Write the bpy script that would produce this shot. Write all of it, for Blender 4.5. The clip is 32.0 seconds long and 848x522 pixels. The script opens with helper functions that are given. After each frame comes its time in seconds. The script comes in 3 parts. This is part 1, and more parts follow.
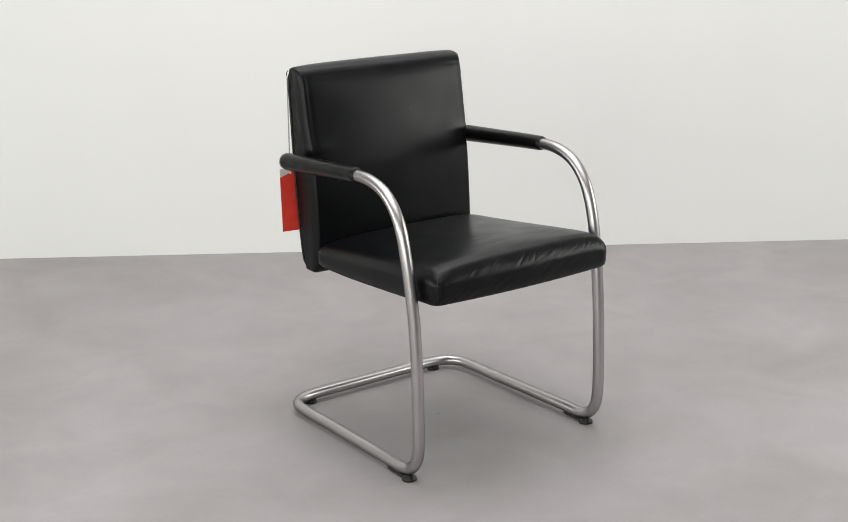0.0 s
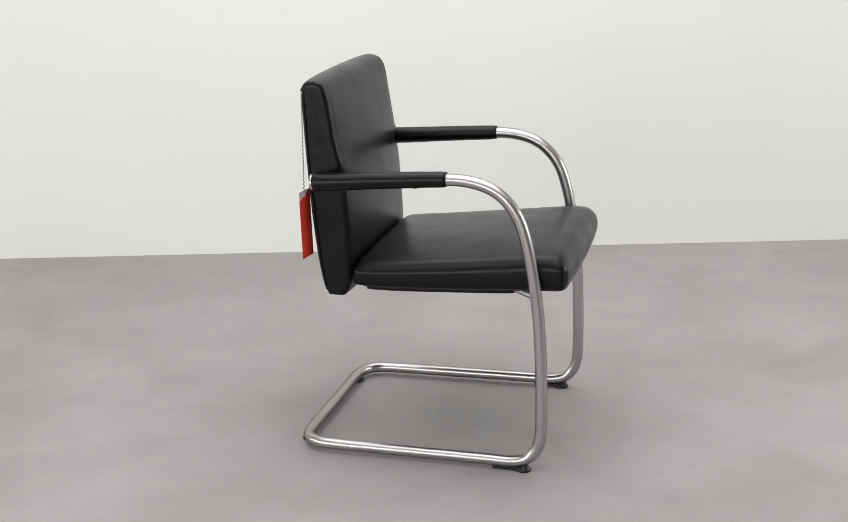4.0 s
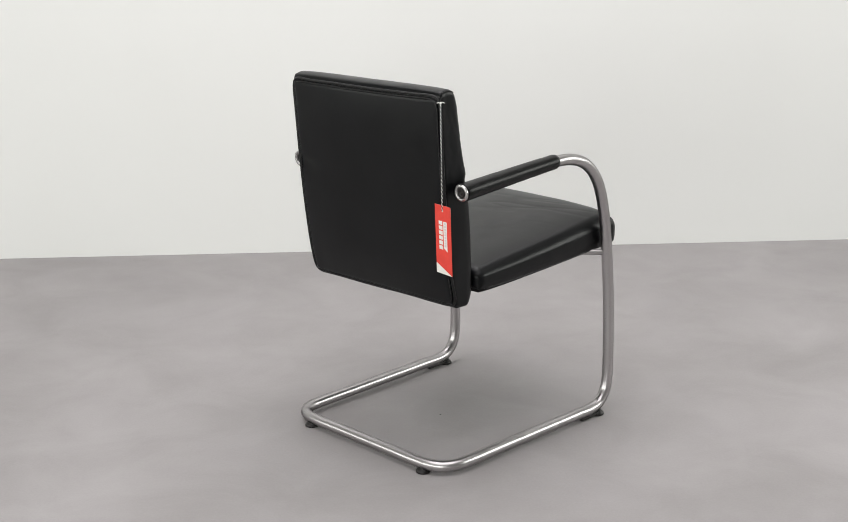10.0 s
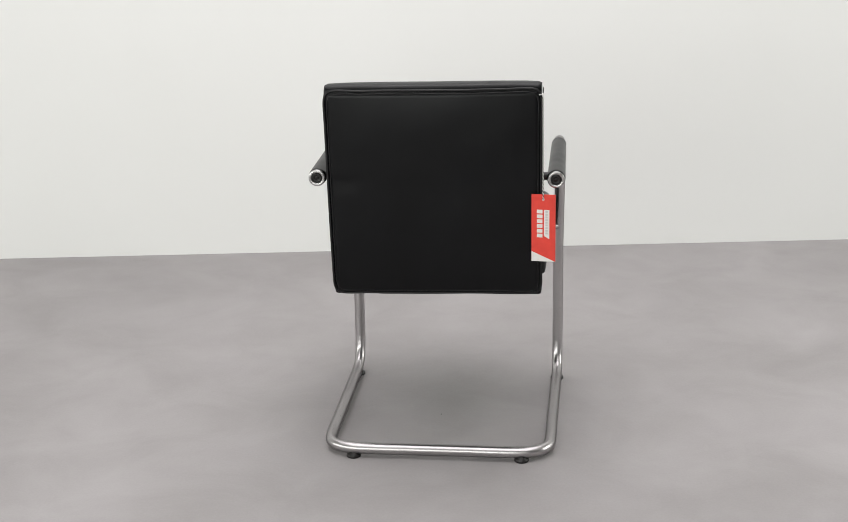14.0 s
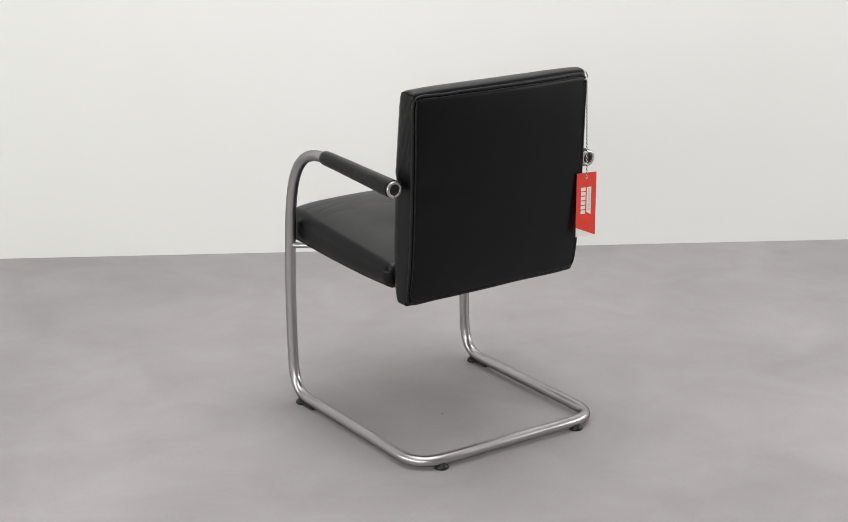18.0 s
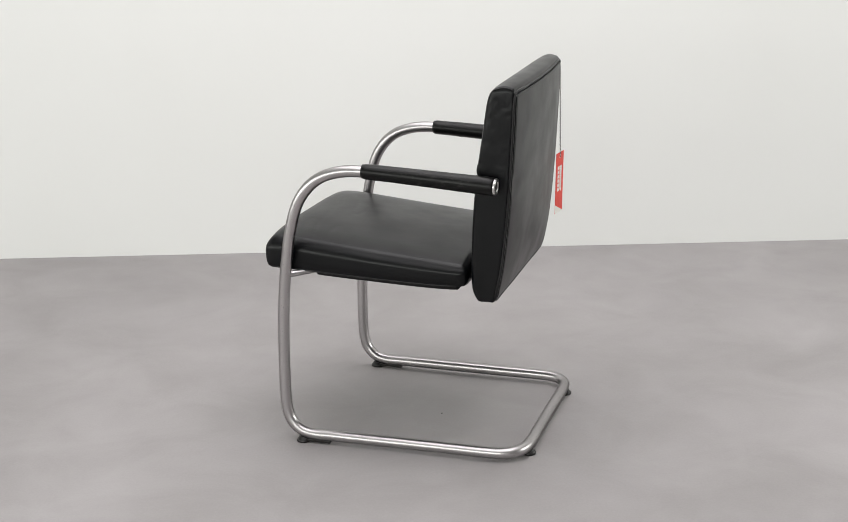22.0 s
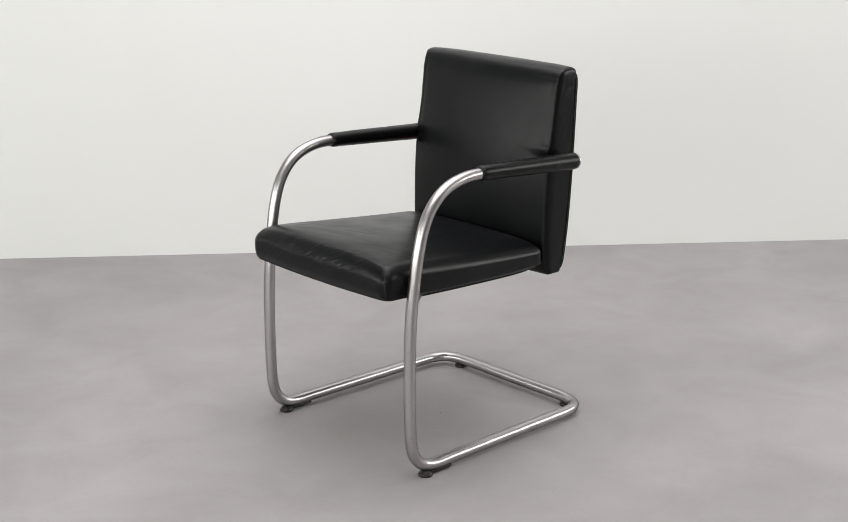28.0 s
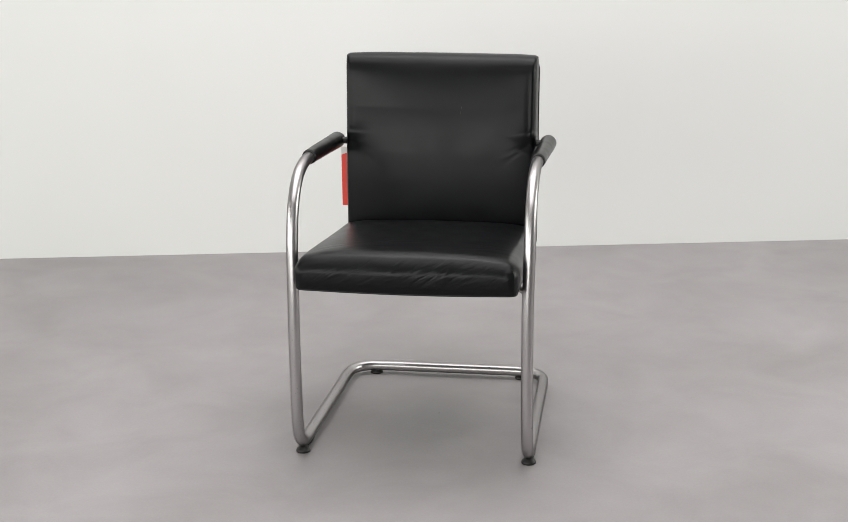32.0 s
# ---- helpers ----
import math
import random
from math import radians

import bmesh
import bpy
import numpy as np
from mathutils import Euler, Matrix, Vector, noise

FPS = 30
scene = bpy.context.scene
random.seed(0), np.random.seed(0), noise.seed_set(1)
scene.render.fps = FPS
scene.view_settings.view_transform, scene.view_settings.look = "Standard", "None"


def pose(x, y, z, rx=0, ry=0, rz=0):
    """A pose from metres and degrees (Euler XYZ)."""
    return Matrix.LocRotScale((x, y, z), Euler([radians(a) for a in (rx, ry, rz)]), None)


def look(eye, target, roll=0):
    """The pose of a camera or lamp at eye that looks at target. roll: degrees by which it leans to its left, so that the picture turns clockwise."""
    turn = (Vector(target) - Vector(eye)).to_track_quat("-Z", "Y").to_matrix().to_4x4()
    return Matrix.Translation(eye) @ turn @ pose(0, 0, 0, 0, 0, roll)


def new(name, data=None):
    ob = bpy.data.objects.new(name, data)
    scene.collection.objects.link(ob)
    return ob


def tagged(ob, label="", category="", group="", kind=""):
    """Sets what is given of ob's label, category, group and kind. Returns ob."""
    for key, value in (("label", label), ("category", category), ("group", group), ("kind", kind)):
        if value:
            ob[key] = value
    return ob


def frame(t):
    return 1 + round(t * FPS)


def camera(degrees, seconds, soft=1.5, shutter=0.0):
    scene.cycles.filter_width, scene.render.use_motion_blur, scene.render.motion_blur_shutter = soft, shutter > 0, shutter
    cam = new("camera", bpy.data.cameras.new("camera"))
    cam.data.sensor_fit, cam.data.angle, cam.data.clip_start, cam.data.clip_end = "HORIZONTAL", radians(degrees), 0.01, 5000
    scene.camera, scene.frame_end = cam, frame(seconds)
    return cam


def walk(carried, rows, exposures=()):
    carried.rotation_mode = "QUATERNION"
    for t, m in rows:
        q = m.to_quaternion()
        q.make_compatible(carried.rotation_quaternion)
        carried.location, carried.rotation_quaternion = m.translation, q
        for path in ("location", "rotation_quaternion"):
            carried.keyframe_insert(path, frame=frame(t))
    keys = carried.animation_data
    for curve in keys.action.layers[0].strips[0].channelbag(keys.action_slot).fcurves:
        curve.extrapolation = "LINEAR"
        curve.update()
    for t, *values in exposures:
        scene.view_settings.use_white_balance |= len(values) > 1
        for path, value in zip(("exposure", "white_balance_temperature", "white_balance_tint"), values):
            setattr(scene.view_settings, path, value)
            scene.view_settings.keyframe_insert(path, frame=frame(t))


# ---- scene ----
# ---------- camera: stands still on a tripod ----------
cam = camera(33.24, 32.0, 0.7)
CAM = pose(0, -3.0256, 1.247, 73.7464, 0, 0.588) @ pose(0, 0, 0, 0, 0, -1.026)
walk(cam, [(0, CAM), (32, CAM)], exposures=[(0, 0.0), (32, 0.0)])

# ---------- light: a white studio with soft lamps overhead and at both sides ----------
world = bpy.data.worlds.new("studio_world")
scene.world = world
world.use_nodes = True
world.node_tree.nodes["Background"].inputs["Color"].default_value = (0.9, 0.95, 1.0, 1)
world.node_tree.nodes["Background"].inputs["Strength"].default_value = 0.05


def soft_lamp(name, eye, target, sx, sy, watts, colour):
    data = bpy.data.lights.new(name, "AREA")
    data.shape, data.size, data.size_y, data.energy, data.color = "RECTANGLE", sx, sy, watts, colour
    ob = new(name, data)
    ob.matrix_world = look(eye, target)
    return ob


soft_lamp("ceiling_panels", (0.0, -0.35, 2.87), (0.0, -0.35, 0.0), 3.0, 3.6, 76, (1.0, 0.968, 0.988))
soft_lamp("overhead_softbox", (-0.05, 0.15, 2.75), (-0.05, 0.15, 0.0), 1.3, 1.1, 11, (1.0, 0.968, 0.988))
soft_lamp("side_softbox", (-3.2, -1.9, 1.05), (0.0, -0.2, 0.72), 4.6, 1.1, 58, (0.985, 1.0, 0.95))
soft_lamp("side_softbox", (3.7, 0.0, 1.35), (0.0, 0.1, 0.65), 2.4, 1.2, 47, (0.985, 1.0, 0.95))
soft_lamp("front_softbox", (-0.6, -4.9, 1.1), (0.0, 0.0, 0.8), 4.6, 1.4, 74, (0.985, 1.0, 0.96))


# ---------- materials ----------
def material(name, base, rough, metal=0.0, spec=0.5):
    m = bpy.data.materials.new(name)
    m.use_nodes = True
    b = m.node_tree.nodes["Principled BSDF"]
    b.inputs["Base Color"].default_value = (*base, 1)
    b.inputs["Roughness"].default_value = rough
    b.inputs["Metallic"].default_value = metal
    b.inputs["Specular IOR Level"].default_value = spec
    return m, m.node_tree, b


def coords(nt, scale=(1, 1, 1)):
    tc, mp = nt.nodes.new("ShaderNodeTexCoord"), nt.nodes.new("ShaderNodeMapping")
    mp.inputs["Scale"].default_value = scale
    nt.links.new(tc.outputs["Object"], mp.inputs["Vector"])
    return mp.outputs["Vector"]


def noise_tex(nt, vec, scale, detail=4.0, rough=0.55, distortion=0.0):
    n = nt.nodes.new("ShaderNodeTexNoise")
    n.inputs["Scale"].default_value, n.inputs["Detail"].default_value = scale, detail
    n.inputs["Roughness"].default_value, n.inputs["Distortion"].default_value = rough, distortion
    nt.links.new(vec, n.inputs["Vector"])
    return n.outputs["Fac"]


def ramp(nt, fac, stops):
    r = nt.nodes.new("ShaderNodeValToRGB")
    while len(r.color_ramp.elements) < len(stops):
        r.color_ramp.elements.new(0.5)
    for e, (p, c) in zip(r.color_ramp.elements, stops):
        e.position, e.color = p, (c[0], c[1], c[2], 1)
    nt.links.new(fac, r.inputs["Fac"])
    return r.outputs["Color"]


def grey(v):
    return (v, v, v)


def bump(nt, b, height, strength, distance, normal=None):
    n = nt.nodes.new("ShaderNodeBump")
    n.inputs["Strength"].default_value, n.inputs["Distance"].default_value = strength, distance
    nt.links.new(height, n.inputs["Height"])
    if normal is not None:
        nt.links.new(normal, n.inputs["Normal"])
    nt.links.new(n.outputs["Normal"], b.inputs["Normal"])
    return n.outputs["Normal"]


def mix(nt, kind, fac, a, c):
    m = nt.nodes.new("ShaderNodeMix")
    m.data_type, m.blend_type = "RGBA", kind
    m.inputs[0].default_value = fac
    nt.links.new(a, m.inputs[6])
    nt.links.new(c, m.inputs[7])
    return m.outputs[2]


def leather(name, base, rough, creased=False):
    m, nt, b = material(name, base, rough, 0.0, 0.235)
    v = coords(nt)
    cell = nt.nodes.new("ShaderNodeTexVoronoi")
    cell.inputs["Scale"].default_value = 420
    nt.links.new(v, cell.inputs["Vector"])
    n1 = bump(nt, b, cell.outputs["Distance"], 0.01, 0.0005)
    n2 = bump(nt, b, noise_tex(nt, v, 60, 2, 0.5), 0.03, 0.0014, n1)
    n3 = bump(nt, b, noise_tex(nt, v, 13, 3, 0.45, 0.4), 0.06, 0.006, n2)
    if creased:
        # fine slanting creases of use, only over the front roll
        tc, turn, cut, where = (nt.nodes.new("ShaderNode" + k) for k in ("TexCoord", "Mapping", "Mapping", "SeparateXYZ"))
        turn.inputs["Rotation"].default_value = (radians(55), 0, 0)
        cut.inputs["Scale"].default_value = (0.5, 1.2, 0.16)
        nt.links.new(tc.outputs["Object"], turn.inputs["Vector"])
        nt.links.new(turn.outputs["Vector"], cut.inputs["Vector"])
        nt.links.new(tc.outputs["Object"], where.inputs["Vector"])
        line = noise_tex(nt, cut.outputs["Vector"], 50, 1.8, 0.5, 0.5)
        fold = ramp(nt, line, [(0.34, grey(1)), (0.5, grey(0)), (0.66, grey(1))])
        patch = ramp(nt, noise_tex(nt, v, 11, 2), [(0.22, grey(0)), (0.5, grey(1))])
        zone = ramp(nt, where.outputs["X"], [(0.29, grey(0)), (0.325, grey(1))])
        shown = mix(nt, "MULTIPLY", 1.0, patch, zone)
        lifted = nt.nodes.new("ShaderNodeMix")
        lifted.data_type, lifted.blend_type = "RGBA", "MIX"
        lifted.inputs[6].default_value = (1, 1, 1, 1)
        nt.links.new(shown, lifted.inputs[0])
        nt.links.new(fold, lifted.inputs[7])
        bump(nt, b, lifted.outputs[2], 0.38, 0.0012, n3)
    nt.links.new(ramp(nt, noise_tex(nt, v, 16, 3, 0.5), [(0.3, grey(rough - 0.04)), (0.7, grey(rough + 0.04))]), b.inputs["Roughness"])
    nt.links.new(ramp(nt, noise_tex(nt, v, 9, 3, 0.5), [(0.3, [c * 0.8 for c in base]), (0.75, [c * 1.35 for c in base])]), b.inputs["Base Color"])
    return m


M_LEATHER = leather("black_leather", (0.0018, 0.0021, 0.0027), 0.325)
M_SEAT = leather("black_creased_leather", (0.0018, 0.0021, 0.0027), 0.325, True)
M_SLEEVE = leather("black_wrapped_leather", (0.002, 0.002, 0.002), 0.33)
# the sleeves are rubbed pale in short streaks along their length
_nt, _b = M_SLEEVE.node_tree, M_SLEEVE.node_tree.nodes["Principled BSDF"]
_rub = mix(_nt, "MULTIPLY", 1.0, ramp(_nt, noise_tex(_nt, coords(_nt, (60, 130, 130)), 1.6, 4, 0.6, 0.8), [(0.52, grey(0)), (0.68, grey(1))]), ramp(_nt, noise_tex(_nt, coords(_nt), 13, 2), [(0.45, grey(0)), (0.66, grey(1))]))
_nt.links.new(ramp(_nt, _rub, [(0.0, (0.002, 0.002, 0.002)), (1.0, (0.02, 0.0195, 0.019))]), _b.inputs["Base Color"])

M_PIPING, _nt, _b = material("black_piping_leather", (0.007, 0.007, 0.0075), 0.42, 0, 0.32)
bump(_nt, _b, noise_tex(_nt, coords(_nt), 420, 3), 0.2, 0.0005)

M_SEAM, _nt, _b = material("dark_seam_thread", (0.006, 0.006, 0.006), 0.7)
bump(_nt, _b, noise_tex(_nt, coords(_nt), 900, 2), 0.3, 0.0004)

M_NICK, _nt, _b = material("scuffed_leather", (0.045, 0.043, 0.04), 0.5)
bump(_nt, _b, noise_tex(_nt, coords(_nt), 900, 2), 0.2, 0.0003)

M_UNDER, _nt, _b = material("black_seat_underside_cloth", (0.012, 0.012, 0.012), 0.85, 0, 0.2)
bump(_nt, _b, noise_tex(_nt, coords(_nt), 700, 2), 0.4, 0.0006)


def brushed(name, base, rough):
    m, nt, b = material(name, base, rough, 1.0)
    v = coords(nt)
    b.inputs["Specular Tint"].default_value = (0.35, 0.35, 0.35, 1)
    fine = noise_tex(nt, v, 700, 3, 0.6)
    soft = noise_tex(nt, v, 12, 3, 0.5)
    nt.links.new(ramp(nt, fine, [(0.3, grey(rough - 0.03)), (0.7, grey(rough + 0.03))]), b.inputs["Roughness"])
    nt.links.new(ramp(nt, soft, [(0.3, [c * 0.98 for c in base]), (0.7, [min(1, c * 1.02) for c in base])]), b.inputs["Base Color"])
    bump(nt, b, fine, 0.012, 0.0003)
    return m


M_STEEL = brushed("satin_steel_tube", (0.475, 0.458, 0.462), 0.30)
M_RING = brushed("polished_end_ring", (0.55, 0.545, 0.54), 0.28)

M_PLASTIC, _nt, _b = material("black_glide_plastic", (0.012, 0.011, 0.0105), 0.34, 0, 0.35)
bump(_nt, _b, noise_tex(_nt, coords(_nt), 300, 3), 0.12, 0.0005)

M_RED, _nt, _b = material("red_printed_card", (0.72, 0.045, 0.028), 0.5)
_nt.links.new(ramp(_nt, noise_tex(_nt, coords(_nt), 60, 4), [(0.3, (0.68, 0.040, 0.025)), (0.7, (0.76, 0.052, 0.032))]), _b.inputs["Base Color"])
M_CARD, _nt, _b = material("white_card_stock", (0.78, 0.76, 0.72), 0.6)
_nt.links.new(ramp(_nt, noise_tex(_nt, coords(_nt), 80, 4), [(0.3, (0.74, 0.72, 0.68)), (0.7, (0.8, 0.78, 0.75))]), _b.inputs["Base Color"])
M_GREYPRINT, _nt, _b = material("pale_grey_print", (0.6, 0.58, 0.56), 0.6)
M_CORD_W, _nt, _b = material("white_cotton_cord", (0.75, 0.74, 0.72), 0.85)
bump(_nt, _b, noise_tex(_nt, coords(_nt), 2500, 2), 0.3, 0.0003)
M_CORD_B, _nt, _b = material("black_cotton_cord", (0.015, 0.015, 0.015), 0.85)
bump(_nt, _b, noise_tex(_nt, coords(_nt), 2500, 2), 0.3, 0.0003)

# pale grey seamless screed: cloudy blotches, trowel haze and fine grain
M_FLOOR, _nt, _b = material("grey_screed_floor", (0.3, 0.285, 0.284), 0.55, 0, 0.3)
_v = coords(_nt)
_big = ramp(_nt, noise_tex(_nt, _v, 1.5, 4, 0.5, 0.3), [(0.32, (0.275, 0.261, 0.261)), (0.5, (0.299, 0.284, 0.284)), (0.68, (0.325, 0.309, 0.310))])
_mid = ramp(_nt, noise_tex(_nt, _v, 4.2, 6, 0.58, 0.5), [(0.3, (0.456, 0.455, 0.453)), (0.5, grey(0.5)), (0.72, (0.543, 0.543, 0.547))])
_fin = ramp(_nt, noise_tex(_nt, _v, 180, 4, 0.6), [(0.3, grey(0.485)), (0.7, grey(0.515))])
_nt.links.new(mix(_nt, "OVERLAY", 1.0, mix(_nt, "OVERLAY", 1.0, _big, _mid), _fin), _b.inputs["Base Color"])
_nt.links.new(ramp(_nt, noise_tex(_nt, _v, 4, 5, 0.5), [(0.3, grey(0.52)), (0.7, grey(0.62))]), _b.inputs["Roughness"])
bump(_nt, _b, noise_tex(_nt, _v, 220, 4), 0.04, 0.001)

# matt white emulsion
M_WALL, _nt, _b = material("white_emulsion_wall", (0.80, 0.81, 0.775), 0.85, 0, 0.2)
_v = coords(_nt)
_nt.links.new(ramp(_nt, noise_tex(_nt, _v, 1.3, 5, 0.5), [(0.3, (0.750, 0.756, 0.739)), (0.7, (0.772, 0.779, 0.764))]), _b.inputs["Base Color"])
bump(_nt, _b, noise_tex(_nt, _v, 160, 4), 0.06, 0.001)

# unseen walls behind and beside the camera; their grey sets the bounced fill light
M_BOUNCE_GREY, _nt, _b = material("unseen_wall_bounce_grey", (0.5, 0.5, 0.5), 0.9, 0, 0.2)
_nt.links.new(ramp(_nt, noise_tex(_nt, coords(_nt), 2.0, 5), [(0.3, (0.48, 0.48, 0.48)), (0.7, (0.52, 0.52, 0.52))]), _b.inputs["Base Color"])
M_GREYWALL, _nt, _b = material("pale_grey_studio_paint", (0.6, 0.6, 0.59), 0.9, 0, 0.2)
_nt.links.new(ramp(_nt, noise_tex(_nt, coords(_nt), 2.0, 5), [(0.3, (0.58, 0.58, 0.57)), (0.7, (0.62, 0.62, 0.61))]), _b.inputs["Base Color"])

M_SPECK, _nt, _b = material("dark_floor_speck", (0.03, 0.028, 0.028), 0.7)


# ---------- mesh helpers ----------
def raw_mesh(name, verts, faces, mat, smooth=True):
    me = bpy.data.meshes.new(name)
    me.from_pydata([tuple(v) for v in verts], [], faces)
    me.validate()
    bm = bmesh.new()
    bm.from_mesh(me)
    bmesh.ops.recalc_face_normals(bm, faces=bm.faces)
    bm.to_mesh(me)
    bm.free()
    me.polygons.foreach_set("use_smooth", [smooth] * len(me.polygons))
    me.materials.append(mat)
    return me


def part(name, bm, mat, parent, label="", smooth=True):
    """Links a bmesh, or a (verts, faces) pair, as one mesh object under a thing or part."""
    if isinstance(bm, tuple):
        me = raw_mesh(name, bm[0], bm[1], mat, smooth)
    else:
        me = bpy.data.meshes.new(name)
        bmesh.ops.recalc_face_normals(bm, faces=bm.faces)
        bm.to_mesh(me)
        bm.free()
        me.polygons.foreach_set("use_smooth", [smooth] * len(me.polygons))
        me.materials.append(mat)
    ob = new(name, me)
    ob.parent = parent
    return tagged(ob, label)


def spline(points, step=0.006, closed=False):
    """A smooth line through the points, evenly sampled."""
    pts = [Vector(p) for p in points]
    n = len(pts)
    out = []
    for i in range(n if closed else n - 1):
        if closed:
            p0, p1, p2, p3 = pts[i - 1], pts[i], pts[(i + 1) % n], pts[(i + 2) % n]
        else:
            p1, p2 = pts[i], pts[i + 1]
            p0 = pts[i - 1] if i else p1 * 2 - p2
            p3 = pts[i + 2] if i + 2 < n else p2 * 2 - p1
        t0 = 0.0
        t1 = t0 + max(1e-6, (p1 - p0).length) ** 0.5
        t2 = t1 + max(1e-6, (p2 - p1).length) ** 0.5
        t3 = t2 + max(1e-6, (p3 - p2).length) ** 0.5
        k = max(1, int(round((p2 - p1).length / step)))
        for j in range(k):
            t = t1 + (t2 - t1) * j / k
            a1 = p0 * ((t1 - t) / (t1 - t0)) + p1 * ((t - t0) / (t1 - t0))
            a2 = p1 * ((t2 - t) / (t2 - t1)) + p2 * ((t - t1) / (t2 - t1))
            a3 = p2 * ((t3 - t) / (t3 - t2)) + p3 * ((t - t2) / (t3 - t2))
            b1 = a1 * ((t2 - t) / (t2 - t0)) + a2 * ((t - t0) / (t2 - t0))
            b2 = a2 * ((t3 - t) / (t3 - t1)) + a3 * ((t - t1) / (t3 - t1))
            out.append(b1 * ((t2 - t) / (t2 - t1)) + b2 * ((t - t1) / (t2 - t1)))
    if not closed:
        out.append(pts[-1])
    return out


def sweep(line, radius, sides=16, closed=False, caps=True, phase=0.0):
    """A round tube along a line; radius is a number or a function of 0..1."""
    n = len(line)
    verts, faces = [], []
    tangent = (line[1] - line[0]).normalized()
    side = tangent.orthogonal().normalized()
    for i, p in enumerate(line):
        if closed:
            t = (line[(i + 1) % n] - line[i - 1]).normalized()
        else:
            t = (line[min(i + 1, n - 1)] - line[max(i - 1, 0)]).normalized()
        side = (side - t * side.dot(t)).normalized()
        other = t.cross(side)
        r = radius(i / (n - 1)) if callable(radius) else radius
        for k in range(sides):
            a = 2 * math.pi * k / sides + phase
            verts.append(p + side * (r * math.cos(a)) + other * (r * math.sin(a)))
    for i in range(n if closed else n - 1):
        j = (i + 1) % n
        for k in range(sides):
            l = (k + 1) % sides
            faces.append((i * sides + k, i * sides + l, j * sides + l, j * sides + k))
    if caps and not closed:
        faces.append(tuple(range(sides)))
        faces.append(tuple((n - 1) * sides + k for k in range(sides)))
    return verts, faces


def lathe(profile, at, axis, sides=24):
    """Turns a profile of (radius, height) round the axis."""
    q = Vector((0, 0, 1)).rotation_difference(Vector(axis)).to_matrix()
    verts, faces = [], []
    for r, h in profile:
        for k in range(sides):
            a = 2 * math.pi * k / sides
            verts.append(Vector(at) + q @ Vector((r * math.cos(a), r * math.sin(a), h)))
    for i in range(len(profile) - 1):
        for k in range(sides):
            l = (k + 1) % sides
            faces.append((i * sides + k, i * sides + l, (i + 1) * sides + l, (i + 1) * sides + k))
    faces.append(tuple(range(sides)))
    faces.append(tuple((len(profile) - 1) * sides + k for k in range(sides)))
    return verts, faces


def soft_box(ext, r, counts, shape):
    """A box of half extents ext with edges of radius r, finely divided, each point then shaped."""
    ids, verts, faces = {}, [], []

    def grid(n):
        return [-math.cos(math.pi * i / n) * 0.35 + (2 * i / n - 1) * 0.65 for i in range(n + 1)]

    gs = [grid(n) for n in counts]

    def vid(i, j, k):
        key = (i, j, k)
        if key not in ids:
            q = Vector((gs[0][i] * ext[0], gs[1][j] * ext[1], gs[2][k] * ext[2]))
            core = Vector([max(-(e - r), min(e - r, c)) for e, c in zip(ext, q)])
            d = q - core
            p = core + d.normalized() * r if d.length > 1e-9 else q
            ids[key] = len(verts)
            verts.append(Vector(shape(p)))
        return ids[key]

    nx, ny, nz = counts
    for i in range(nx):
        for j in range(ny):
            for k in (0, nz):
                faces.append((vid(i, j, k), vid(i + 1, j, k), vid(i + 1, j + 1, k), vid(i, j + 1, k)))
    for i in range(nx):
        for k in range(nz):
            for j in (0, ny):
                faces.append((vid(i, j, k), vid(i + 1, j, k), vid(i + 1, j, k + 1), vid(i, j, k + 1)))
    for j in range(ny):
        for k in range(nz):
            for i in (0, nx):
                faces.append((vid(i, j, k), vid(i, j + 1, k), vid(i, j + 1, k + 1), vid(i, j, k + 1)))
    return verts, faces


def box(x0, x1, y0, y1, z0, z1, bevel=0.0):
    bm = bmesh.new()
    bmesh.ops.create_cube(bm, size=1.0)
    for v in bm.verts:
        v.co = Vector(((x0 + x1) / 2 + v.co.x * (x1 - x0), (y0 + y1) / 2 + v.co.y * (y1 - y0), (z0 + z1) / 2 + v.co.z * (z1 - z0)))
    if bevel:
        bmesh.ops.bevel(bm, geom=bm.edges[:], offset=bevel, segments=2, affect="EDGES", profile=0.5)
    return bm


def gauss(x, s):
    return math.exp(-(x / s) ** 2)


def lerp_table(x, xs, ys):
    """A smooth curve through the given heights, flat beyond both ends."""
    if x <= xs[0]:
        return ys[0]
    if x >= xs[-1]:
        return ys[-1]
    i = max(k for k in range(len(xs) - 1) if xs[k] <= x)
    rise = [(ys[k + 1] - ys[k]) / (xs[k + 1] - xs[k]) for k in range(len(xs) - 1)]
    h = xs[i + 1] - xs[i]
    s, e = rise[max(0, i - 1)] * 0.5 + rise[i] * 0.5, rise[min(len(rise) - 1, i + 1)] * 0.5 + rise[i] * 0.5
    f = (x - xs[i]) / h
    g = 1 - f
    return ys[i] * (1 + 2 * f) * g * g + ys[i + 1] * f * f * (3 - 2 * f) + h * f * g * (s * g - e * f)


# ---------- the studio ----------
def setting(name, bm, mat, m, label):
    me = bpy.data.meshes.new(name)
    bm.to_mesh(me)
    bm.free()
    me.materials.append(mat)
    ob = new(name, me)
    ob.matrix_world = m
    return tagged(ob, label, kind="structure")


